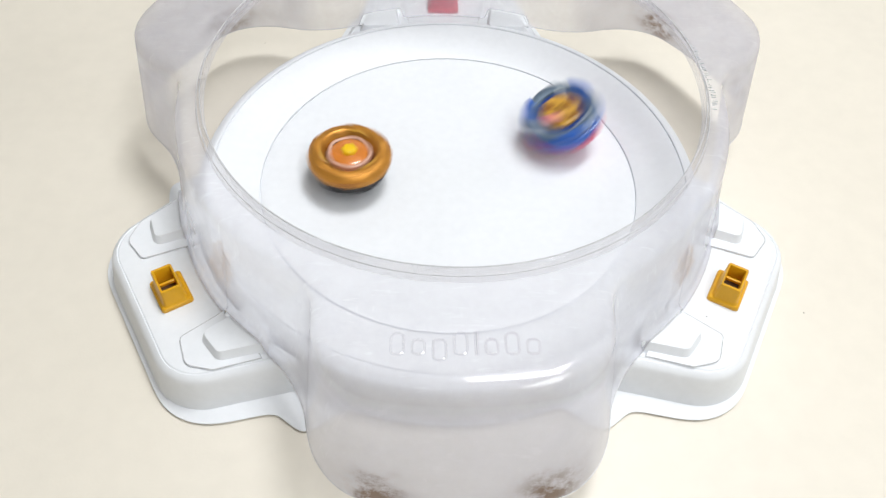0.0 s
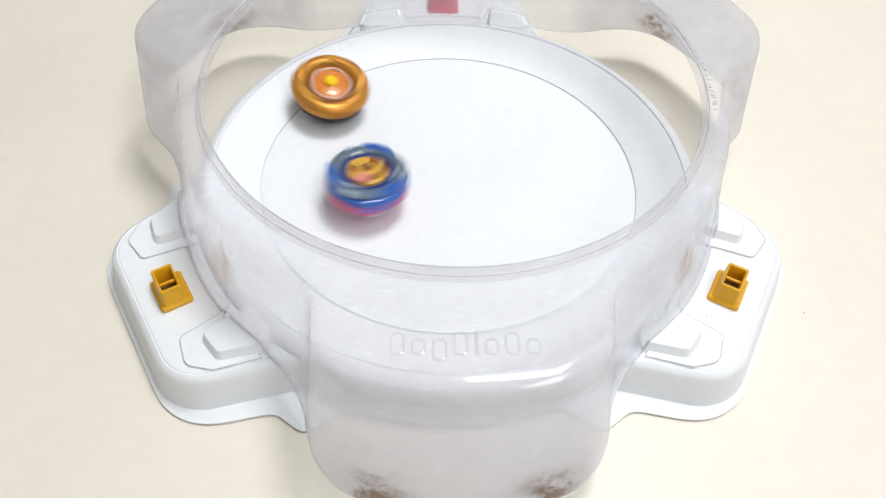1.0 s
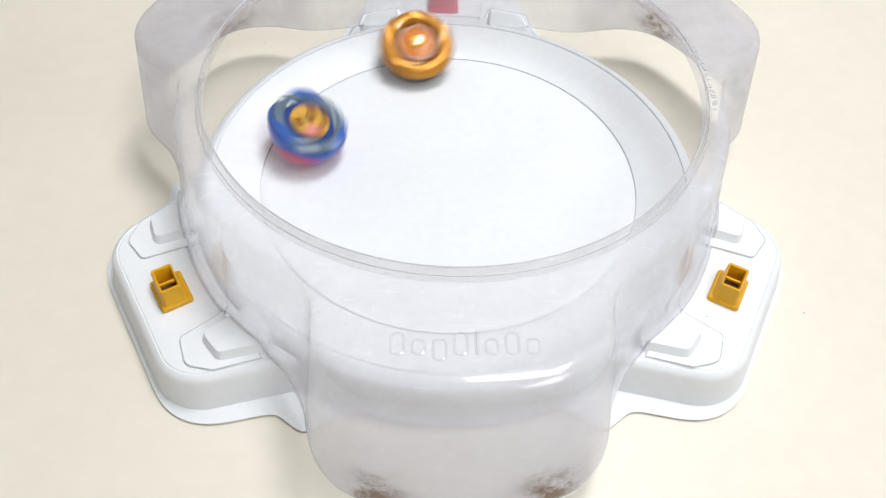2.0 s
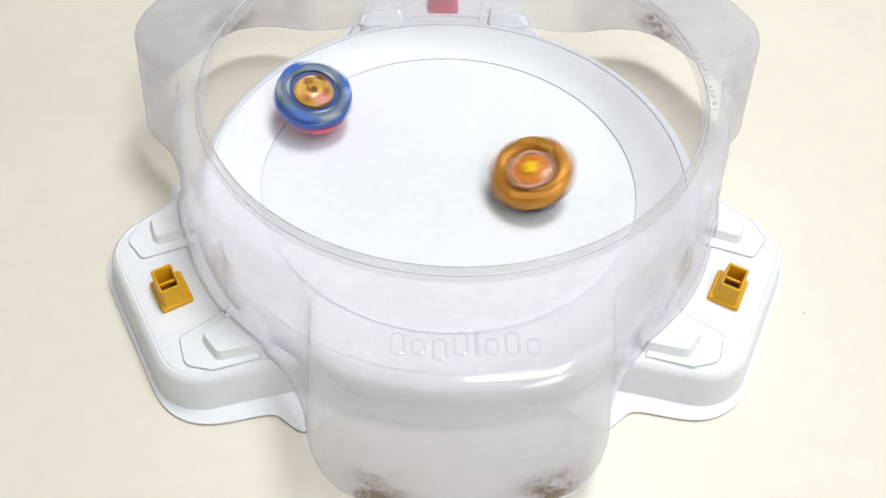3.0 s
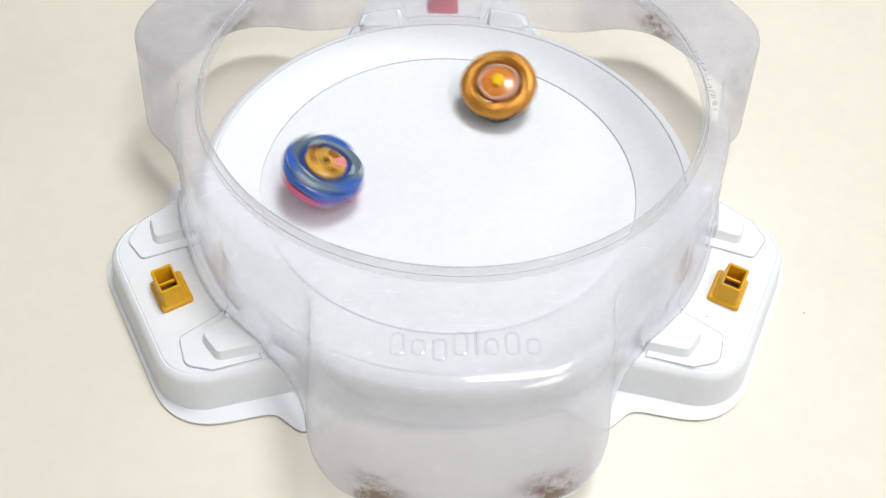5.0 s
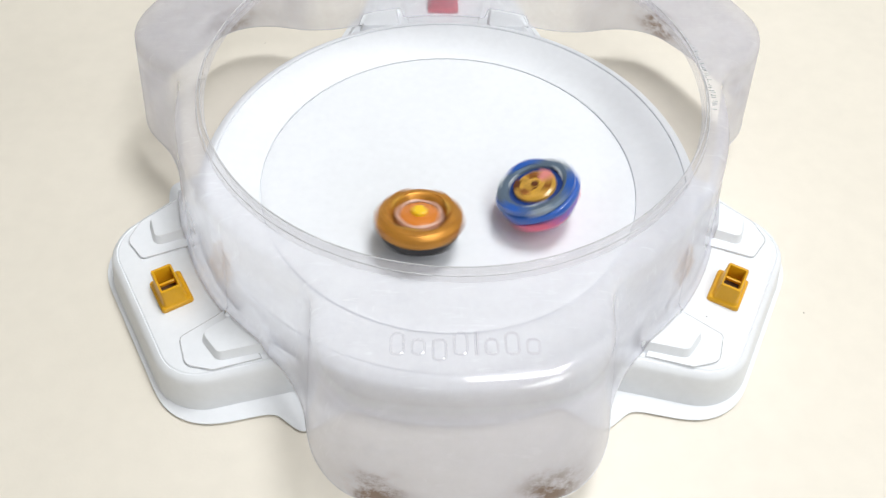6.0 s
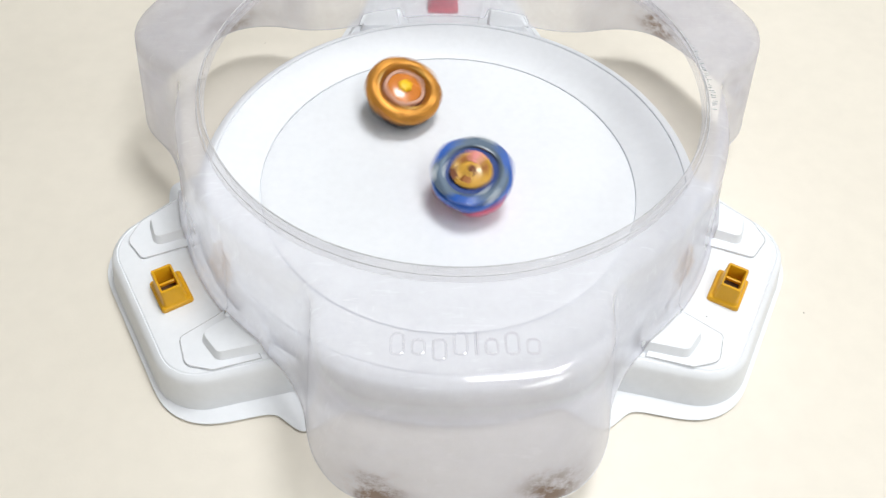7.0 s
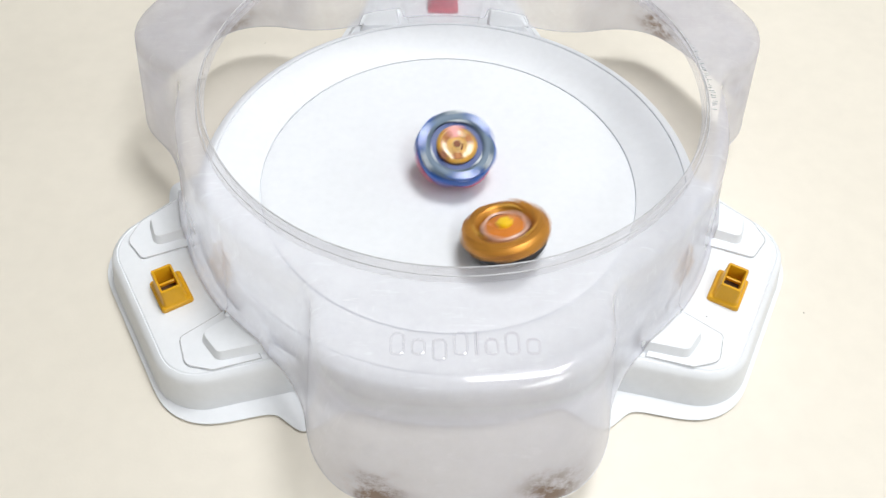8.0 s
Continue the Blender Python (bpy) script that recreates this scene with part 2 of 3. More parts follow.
def stadium():
    s = tagged(new("toy_stadium"), "white plastic spinning-top stadium with three corner pads on the table", "toy stadium")
    prof = [(0.0, 0.0185)]
    prof += [(r, floor_height(r)) for r in [0.105 * k / 14 for k in range(1, 14)]]
    prof += [(0.1044, 0.02195), (0.1046, 0.0219), (0.1048, 0.0208), (0.1054, 0.0208), (0.1056, 0.0221), (0.1058, 0.0222), (0.112, 0.0239),
             (0.118, 0.0256), (0.124, 0.0272), (0.1306, 0.0290), (0.1312, 0.0291), (0.1314, 0.0284), (0.1320, 0.0284), (0.1322, 0.0294),
             (0.1328, 0.0296), (0.1341, 0.0293), (0.1377, 0.0272), (0.1388, 0.0262), (0.1394, 0.0245), (0.1398, 0.0225), (0.1407, 0.0150), (0.1422, 0.0030), (0.1430, 0.0016), (0.1430, 0.0004),
             (0.1402, 0.0004), (0.1377, 0.0210), (0.1292, 0.0266), (0.1050, 0.0185), (0.06, 0.0145), (0.0, 0.0130)]
    part("bowl", lathe(prof, 192), WHITE, s)
    ring = flange_outline()
    part("skirt", prism(ring, [(0.0011, -0.0004), (0.0012, 0), (0.0017, 0), (0.0019, -0.0004)]), WHITE, s)
    for a in PADS:
        pad = part("pad", prism(pad_outline(), [(0.0016, 0.0042), (0.0050, 0.0034), (0.0172, 0.0008), (0.0195, 0.0001),
                                               (0.0212, -0.0010), (0.0222, -0.0026), (0.0224, -0.0030), (0.0220, -0.0033), (0.0221, -0.0037), (PAD_Z, -0.0041)], turned(a)), WHITE, s)
        for side in (1, -1):
            step = rounded([(0.138, side * 0.0225), (0.1480, side * 0.0245), (0.1672, side * 0.0275), (0.1700, side * 0.0430), (0.1600, side * 0.0520), (0.138, side * 0.0575)],
                           [0, 0.003, 0.003, 0.006, 0.006, 0], 5)
            part("step", prism([Vector(p) for p in step], [(PAD_Z - 0.0004, 0.0), (PAD_Z + 0.0008, 0.0), (PAD_Z + 0.0011, -0.0003)], turned(a)), WHITE, pad)
            # added grey bead that draws the dark line at the step's edge
            part("step_line", bead_along([Matrix.Rotation(radians(a), 3, "Z") @ Vector((p.x, p.y, PAD_Z + 0.0010)) for p in map(Vector, step)], 0.00022), CUT_EDGE, pad, "grey line drawn along the step edge")
            blk = rounded([(0.130, side * 0.0285), (0.1585, side * 0.0325), (0.1560, side * 0.0485), (0.130, side * 0.0560)],
                          [0.004, 0.004, 0.005, 0.004], 5)
            part("clip", prism([Vector(p) for p in blk], [(PAD_Z - 0.0004, 0.0016), (PAD_Z + 0.0008, 0.0008), (PAD_Z + 0.0048, -0.0006),
                                                          (PAD_Z + 0.0060, -0.0012), (PAD_Z + 0.0064, -0.0026)], turned(a)), WHITE, pad)
    return s


def socket(deg, mat, label, out=0.1612):
    s = tagged(new("plug_socket"), label, "socket", "sockets on the stadium pads")
    s.matrix_basis = turned(deg) @ pose(out, 0, PAD_Z + 0.0002)
    base = rounded([(-0.0078, -0.0102), (0.0080, -0.0102), (0.0080, 0.0102), (-0.0078, 0.0102)], [0.0016] * 4, 4)
    hole = rounded([(-0.0040, -0.0066), (0.0046, -0.0066), (0.0046, 0.0066), (-0.0040, 0.0066)], [0.0004, 0.0004, 0.0004, 0.0004], 4)
    plate = bmesh.new()
    rings = [[plate.verts.new((p.x, p.y, z)) for p in inset(o, d)]
             for o, z, d in ((hole, 0, 0), (base, 0, 0.0002), (base, 0.0018, 0), (base, 0.0024, -0.0006), (hole, 0.0024, 0))]
    for a, b in zip(rings, rings[1:] + rings[:1]):
        for k in range(len(a)):
            q = (k + 1) % len(a)
            plate.faces.new((a[k], a[q], b[q], b[k]))
    part("base_plate", plate, mat, s)
    bm = bmesh.new()
    outer = rounded([(-0.0052, -0.0085), (0.0060, -0.0085), (0.0060, 0.0085), (-0.0052, 0.0085)], [0.0014] * 4, 4)
    inner = rounded([(-0.0036, -0.0062), (0.0042, -0.0062), (0.0042, 0.0062), (-0.0036, 0.0062)], [0.0004] * 4, 4)
    rings = []
    for pts, z, d in ((outer, 0.0024, 0.0010), (outer, 0.0040, 0.0), (outer, 0.0114, -0.0004), (outer, 0.0122, -0.0008),
                      (inner, 0.0122, 0.0003), (inner, 0.0117, 0.0), (inner, 0.0004, -0.0002)):
        rings.append([bm.verts.new((p.x, p.y, z)) for p in inset(pts, d)])
    for a, b in zip(rings, rings[1:]):
        for k in range(len(a)):
            q = (k + 1) % len(a)
            bm.faces.new((a[k], a[q], b[q], b[k]))
    bm.faces.new(rings[-1])
    part("collar", bm, mat, s)
    # dark brown plate: the shade deep in the slot, put into its colour
    part("slot_shade", box(0.0078, 0.0124, 0.0006, pose(0.0003, 0, 0.0010)), BROWN, s, "dark plate for the shade in the slot", smooth=False)
    part("divider", box(0.0076, 0.0014, 0.0018, pose(0.0003, 0.0004, 0.0088), 0.0003), mat, s)
    return s


# ---- the clear cover ----
HOLE, TOP_Z, FOOT_Z = 0.1264, 0.0900, 0.0232


def nearest(a, centres):
    """Degrees from the nearest of some directions."""
    return min(((a - p + 180) % 360 - 180 for p in centres), key=abs)


def ease(x):
    x = min(1, max(0, x))
    return x * x * (3 - 2 * x)


def cover_radius(a, f, grow=0.0):
    """Distance of the cover's outline from its centre at an angle, in degrees: a drum with three pockets that widen
    with the share f of the way down, grown by some metres."""
    rel = nearest(a, POCKETS)
    d = (math.cos(radians(rel)), math.sin(radians(rel)))
    flare = f if 210 < a < 330 else 0.0  # the front pocket spreads more
    c, half, far, k = 0.025 + 0.007 * f - 0.004 * flare, 0.0612 + 0.0030 * f + 0.0035 * flare + grow, 0.1776 + 0.0134 * f + 0.003 * flare + grow, 0.012 + 0.014 * f

    def dist(r):
        drum = r - (0.1380 + 0.0080 * f + grow)
        qx, qy = r - far + c, abs(r * d[1]) - half + c
        pocket = math.hypot(max(qx, 0), max(qy, 0)) + min(max(qx, qy), 0) - c
        if d[0] < 0.3:
            pocket = 1.0
        w = max(k - abs(drum - pocket), 0) / k
        return min(drum, pocket) - w * w * k * 0.25

    lo, hi = 0.10, 0.26
    for _ in range(26):
        mid = (lo + hi) / 2
        lo, hi = (mid, hi) if dist(mid) < 0 else (lo, mid)
    return lo


def cover_foot(a):
    """Height of the cover's lower edge, which steps up over the clips of the pads."""
    rel = abs(nearest(a, PADS))
    return FOOT_Z + 0.0078 * ease((rel - 10.6) / 1.2) * ease((23.2 - rel) / 1.8)


def cover():
    c = tagged(new("stadium_cover"), "scuffed clear plastic cover with round opening over the stadium", "cover")
    c.matrix_basis = pose(0.0006, 0.0022, 0)
    steps = 720
    # the flat top, the rounded edge (outward growth, height) and the wall (share of the way down, growth at the pads)
    flat = [0.0, 0.12, 0.4, 0.7]
    edge = [(-0.0082, 0.0), (-0.0060, -0.0003), (-0.0040, -0.0010), (-0.0022, -0.0022), (-0.0010, -0.0038), (-0.0003, -0.0056), (0.0, -0.0075)]
    wall = [(0.15, 0), (0.30, 0), (0.45, 0), (0.60, 0), (0.75, 0), (0.87, 0), (0.96, 0), (0.985, 0.0006), (1.0, 0.0020)]
    bm = bmesh.new()
    mark = bm.verts.layers.float.new("scuff")
    worn = bm.verts.layers.float.new("wear")
    rings = [[] for _ in range(len(flat) + len(edge) + len(wall))]
    for n in range(steps):
        a = 360.0 * n / steps
        ca, sa = math.cos(radians(a)), math.sin(radians(a))
        rel = nearest(a, POCKETS)
        x = ease((abs(rel) - 22) / 7)
        low = cover_foot(a)
        r_in = cover_radius(a, 0, -0.0100)
        grime = 0.0 if 200 < a < 340 else 0.17 * (1 - x)  # the two rear pockets are dirtier
        i = 0
        for f in flat:
            v = bm.verts.new(((HOLE + (r_in - HOLE) * f) * ca, (HOLE + (r_in - HOLE) * f) * sa, TOP_Z))
            v[mark] = grime * f
            rings[i].append(v)
            i += 1
        for g, dz in edge:
            r = cover_radius(a, 0, g)
            v = bm.verts.new((r * ca, r * sa, TOP_Z + dz))
            v[mark] = grime
            rings[i].append(v)
            i += 1
        for f, g in wall:
            r = cover_radius(a, f, g * x)
            v = bm.verts.new((r * ca, r * sa, TOP_Z - 0.0075 + (low - TOP_Z + 0.0075) * f))
            near = math.exp(-((abs(rel) - 11) / 4.0) ** 2) * math.exp(-((f - (0.90 if 200 < a < 340 else 0.80)) / 0.20) ** 2)
            side = math.exp(-((abs(rel) - 48) / 2.5) ** 2) * math.exp(-((f - 0.45) / 0.2) ** 2)
            soiled = 1 if 200 < a < 340 or ca * math.cos(radians(a + 90 * (1 if rel > 0 else -1))) < 0 else 0
            v[mark] = min(1, 1.15 * near * soiled + 0.6 * side + grime)
            v[worn] = 1 - x
            rings[i].append(v)
            i += 1
    for a, b in zip(rings, rings[1:]):
        for k in range(steps):
            q = (k + 1) % steps
            bm.faces.new((a[k], a[q], b[q], b[k]))
    foot = [v.co.copy() for v in rings[-1]]
    part("shell", bm, CLEAR, c)
    part("foot_edge", bead_along(foot, 0.00022), CUT_EDGE, c, "grey cut lower edge")
    lip = [(0.1266, 0.0903), (0.1262, 0.0925), (0.1258, 0.0934), (0.1250, 0.0940), (0.1243, 0.0950), (0.1240, 0.0962), (0.1236, 0.0967), (0.1230, 0.0966), (0.1227, 0.0960), (0.1226, 0.0903), (0.1266, 0.0903)]
    part("lip", lathe(lip, 240), CLEAR_EDGE, c)
    for r, z in ((0.1234, 0.0967), (0.1256, 0.0936)):
        bead = [(r + 0.00025 * math.cos(t * math.pi / 4), z + 0.00025 * math.sin(t * math.pi / 4)) for t in range(9)]
        part("lip_edge", lathe(bead, 240), CUT_EDGE, c)
    ticks = []
    for k in range(64):
        a = -10 + 42 * k / 64 + random.uniform(-0.5, 0.5)
        size = random.uniform(0.0008, 0.0026)
        ticks.append(box(size, 0.00016, 0.0003, turned(a) @ pose(0.1278 + size / 2 + random.uniform(0, 0.0008), 0, TOP_Z + 0.0002)))
    part("scratch_marks", joined(*ticks), PALE, c, "pale scratch marks", smooth=False)
    # the raised maker's mark on the front pocket, as plain bars
    x = -0.0290
    for w, h, dy in ((0.0060, 0.0105, 0), (0.0058, 0.0075, 0), (0.0060, 0.0100, -0.0025), (0.0060, 0.0105, 0), (0.0018, 0.0105, 0),
                     (0.0056, 0.0075, 0), (0.0060, 0.0105, 0), (0.0058, 0.0075, 0)):
        cx, cy = x + w / 2, -0.1602 + h / 2 + dy
        edge_line = rounded([(cx - w / 2, cy - h / 2), (cx + w / 2, cy - h / 2), (cx + w / 2, cy + h / 2), (cx - w / 2, cy + h / 2)], [min(w, h) * 0.4] * 4, 5)
        tube = bmesh.new()
        rings = [[tube.verts.new((p.x, p.y, TOP_Z + z)) for p in inset(edge_line, d)] for z, d in ((0.0001, 0.0), (0.0009, -0.0003), (0.0010, -0.0007), (0.0001, -0.0011))]
        for u, v in zip(rings, rings[1:]):
            for k in range(len(u)):
                q = (k + 1) % len(u)
                tube.faces.new((u[k], u[q], v[q], v[k]))
        part("raised_mark", tube, CLEAR_EDGE, c)
        x += w + 0.0021
    return c


# ---- the two spinning tops (built with the tip at the origin) ----
FLAT = Matrix.Diagonal((0.98, 0.98, 0.83, 1))


def top_part(name, bm, mat, parent, label="", smooth=True):
    bm.transform(FLAT)
    return part(name, bm, mat, parent, label, smooth)


def wavy(lobes, depth, which, phase=0.0):
    return lambda a, i: 1 + (depth * math.cos(lobes * a + phase) if i in which else 0)


def arc_block(r0, r1, z0, z1, start, sweep, steps=10):
    """A curved bar on a ring, between two radii and heights, over some degrees."""
    bm = bmesh.new()
    rows = []
    for k in range(steps + 1):
        a = radians(start + sweep * k / steps)
        pinch = min(1.0, 4 * min(k, steps - k) / steps + 0.25)
        mid = (z0 + z1) / 2
        rows.append([bm.verts.new((r * math.cos(a), r * math.sin(a), mid + (z - mid) * pinch)) for r, z in ((r0, z0), (r1, z0), (r1, z1), (r0, z1))])
    for a, b in zip(rows, rows[1:]):
        for k in range(4):
            bm.faces.new((a[k], a[(k + 1) % 4], b[(k + 1) % 4], b[k]))
    bm.faces.new(rows[0])
    bm.faces.new(rows[-1])
    return bm


def gold_top():
    t = tagged(new("spinning_top"), "gold metal spinning top with yellow centre, whirling in the bowl", "spinning top", "spinning tops in the bowl")
    top_part("tip", lathe([(0, 0.0), (0.0012, 0.0002), (0.0030, 0.0022), (0.0060, 0.0032), (0.0085, 0.0060), (0.0085, 0.0105), (0, 0.0105)], 48), BLACK, t)
    top_part("driver", lathe([(0, 0.0075), (0.0120, 0.0075), (0.0175, 0.0090), (0.0208, 0.0120), (0.0214, 0.0178), (0, 0.0178)], 64, wavy(6, 0.03, (2, 3, 4))), BLACK, t)
    top_part("metal_ring", lathe([(0.0120, 0.0175), (0.0200, 0.0175), (0.0224, 0.0186), (0.0233, 0.0204), (0.0231, 0.0212), (0.0234, 0.0222), (0.0232, 0.0238), (0.0224, 0.0256), (0.0217, 0.0262), (0.0212, 0.0268),
                              (0.0198, 0.0277), (0.0190, 0.0277), (0.0184, 0.0280), (0.0170, 0.0280), (0.0158, 0.0270), (0.0151, 0.0257), (0.0146, 0.0250),
                              (0.0140, 0.0240), (0.0132, 0.0225), (0.0120, 0.0175)],
                             120, wavy(9, 0.014, (2, 3, 4, 5, 6, 7, 8))), GOLD, t, "gold metal outer ring")
    top_part("inner_groove", lathe([(0.0080, 0.0215), (0.0138, 0.0215), (0.0134, 0.0235), (0.0080, 0.0235)], 64), GOLD_DARK, t)
    top_part("pale_ring", lathe([(0.0104, 0.0225), (0.0126, 0.0225), (0.0124, 0.0262), (0.0115, 0.0269), (0.0105, 0.0262)], 64, wavy(5, 0.03, (2, 3, 4))), PINK, t, "pale pink inner ring")
    top_part("core", lathe([(0, 0.0225), (0.0105, 0.0225), (0.0104, 0.0258), (0.0088, 0.0268), (0.0060, 0.0266), (0.0046, 0.0272), (0, 0.0272)], 48), ORANGE, t, "orange clear core")
    top_part("bolt", lathe([(0, 0.0265), (0.0046, 0.0265), (0.0044, 0.0290), (0.0034, 0.0300), (0, 0.0302)], 6), BOLT, t, "bright yellow bolt", smooth=False)
    for k in range(5):
        top_part("ridge", arc_block(0.0165, 0.0205, 0.0272, 0.0286, 72 * k, 24), GOLD, t)
    for k in range(3):
        top_part("dark_inlay", arc_block(0.0212, 0.0236, 0.0206, 0.0246, 120 * k + 15, 30), RUST, t, "rust-brown inlay")
        top_part("bright_inlay", arc_block(0.0150, 0.0166, 0.0262, 0.0281, 120 * k + 60, 36), AMBER, t, "amber inlay")
    return t


def blue_top():
    t = tagged(new("spinning_top"), "blue and silver spinning top with amber centre, whirling in the bowl", "spinning top", "spinning tops in the bowl")
    top_part("tip", lathe([(0, 0.0), (0.0016, 0.0002), (0.0040, 0.0022), (0.0070, 0.0040), (0.0095, 0.0070), (0.0095, 0.0100), (0, 0.0100)], 48), PURPLE, t)
    top_part("driver", lathe([(0, 0.0080), (0.0125, 0.0080), (0.0172, 0.0105), (0.0190, 0.0150), (0, 0.0150)], 64, wavy(3, 0.05, (1, 2, 3))), ROSE, t, "pink lower driver")
    top_part("lower_ring", lathe([(0, 0.0140), (0.0180, 0.0140), (0.0206, 0.0160), (0.0214, 0.0190), (0.0210, 0.0220), (0, 0.0220)], 96, wavy(6, 0.03, (1, 2, 3, 4))), PURPLE, t)
    top_part("blue_ring", lathe([(0.0110, 0.0218), (0.0212, 0.0218), (0.0226, 0.0232), (0.0230, 0.0254), (0.0222, 0.0275), (0.0205, 0.0285), (0.0110, 0.0285)],
                            120, wavy(6, 0.022, (1, 2, 3, 4, 5), 0.4)), BLUE, t, "blue clear outer ring")
    top_part("silver_band", lathe([(0.0150, 0.0280), (0.0206, 0.0280), (0.0212, 0.0296), (0.0200, 0.0312), (0.0172, 0.0318), (0.0152, 0.0308), (0.0144, 0.0280)],
                              120, wavy(3, 0.03, (1, 2, 3, 4), 1.0)), SILVER, t, "grey-blue metal top band")
    top_part("inner_groove", lathe([(0.0080, 0.0270), (0.0152, 0.0270), (0.0150, 0.0292), (0.0080, 0.0288)], 64), NAVY, t)
    top_part("core", lathe([(0, 0.0270), (0.0116, 0.0270), (0.0114, 0.0310), (0.0098, 0.0322), (0.0062, 0.0316), (0.0040, 0.0324), (0, 0.0324)],
                       48, wavy(3, 0.02, (1, 2, 3))), AMBER, t, "amber core")
    top_part("bolt", lathe([(0, 0.0320), (0.0024, 0.0320), (0.0022, 0.0330), (0, 0.0331)], 6), GOLD_DARK, t, "dark bolt", smooth=False)
    for k in range(3):
        top_part("blue_fin", arc_block(0.0172, 0.0216, 0.0284, 0.0322, 120 * k + 20, 52), BLUE, t, "blue raised fin")
        top_part("pale_chip", arc_block(0.0190, 0.0217, 0.0280, 0.0318, 120 * k + 84, 16), PALE, t, "pale grey chip")
        top_part("side_patch", arc_block(0.0190, 0.0224, 0.0164, 0.0216, 120 * k + 50, 62), ROSE, t, "pink-red side patch")
        top_part("lower_chip", arc_block(0.0120, 0.0183, 0.0104, 0.0142, 120 * k, 34), PALE, t, "pale grey chip")
        top_part("core_inlay", arc_block(0.0055, 0.0092, 0.0312, 0.0326, 120 * k + 10, 44), RUST, t)
        # glints on the inner ring are painted in as pale bars
        top_part("ring_glint", arc_block(0.0146, 0.0158, 0.0296, 0.0313, 120 * k + 70, 30), PALE, t, "pale grey bar painted as an inner glint")
    top_part("core_badge", arc_block(0.0040, 0.0112, 0.0316, 0.0328, 196, 50, 14), CORAL, t, "coral pink core sector")
    top_part("core_slot", box(0.0040, 0.0010, 0.0012, turned(20) @ pose(0.0012, 0.0030, 0.0322), 0.0003), GOLD_DARK, t, "dark slot")
    top_part("core_notch", arc_block(0.0086, 0.0120, 0.0312, 0.0325, 320, 40), GOLD_DARK, t, "dark notch")
    return t


room()
table()
stadium()
socket(210, YELLOW, "yellow plastic plug socket on a stadium pad")
socket(330, YELLOW, "yellow plastic plug socket on a stadium pad")
socket(90, RED, "red plastic plug socket on the rear stadium pad")
cover()


def crumb(x, y, z, size):
    bm = bmesh.new()
    bmesh.ops.create_icosphere(bm, subdivisions=2, radius=size)
    for v in bm.verts:
        v.co *= 1 + 0.35 * noise.noise(v.co * 900 + Vector((x, y, z)) * 50)
        v.co.z *= 0.6
    low = min(v.co.z for v in bm.verts)
    bm.transform(Matrix.Translation((0, 0, -low)))
    ob = part("crumb", bm, BROWN)
    ob.matrix_basis = pose(x, y, z)
    where = "cream tabletop" if z < 0.01 else "white stadium pad"
    return tagged(ob, "tiny dark crumb lying on the " + where, "crumb", "crumbs")


crumb(0.1884, -0.0789, 0.0, 0.0003)
crumb(-0.1241, 0.1490, 0.0, 0.0004)
crumb(0.1255, -0.0961, PAD_Z, 0.0003)
GOLD_TOP = gold_top()
BLUE_TOP = blue_top()


def whirl(rows, spin):
    """Poses 30 times a second through rows of (seconds, x mm, y mm, lean x, lean y): the tip on the bowl, the axis leaning by
    those degrees, and a steady spin of so many degrees a step."""
    def smooth_at(t, i):
        k = max(j for j in range(len(rows) - 1) if rows[j][0] <= t + 1e-6)
        a, b = rows[k], rows[k + 1]
        z, c = rows[max(k - 1, 0)], rows[min(k + 2, len(rows) - 1)]
        h = b[0] - a[0]
        ma = (b[i] - z[i]) / (b[0] - z[0]) if k else (b[i] - a[i]) / h
        mb = (c[i] - a[i]) / (c[0] - a[0])
        u = (t - a[0]) / h
        return ((2 * u**3 - 3 * u**2 + 1) * a[i] + (u**3 - 2 * u**2 + u) * h * ma + (3 * u**2 - 2 * u**3) * b[i] + (u**3 - u**2) * h * mb)

    out = []
    for f in range(8 * FPS + 1):
        t = f / FPS
        x, y = smooth_at(t, 1) / 1000, smooth_at(t, 2) / 1000
        lx, ly = smooth_at(t, 3), smooth_at(t, 4)
        lean = math.hypot(lx, ly)
        turn = Matrix.Rotation(radians(lean), 4, Vector((-ly, lx, 0))) if lean > 1e-4 else Matrix.Identity(4)
        z = floor_height(math.hypot(x, y)) + 0.0003
        out.append((t, pose(x, y, z) @ turn @ turned(spin * f)))
    return out


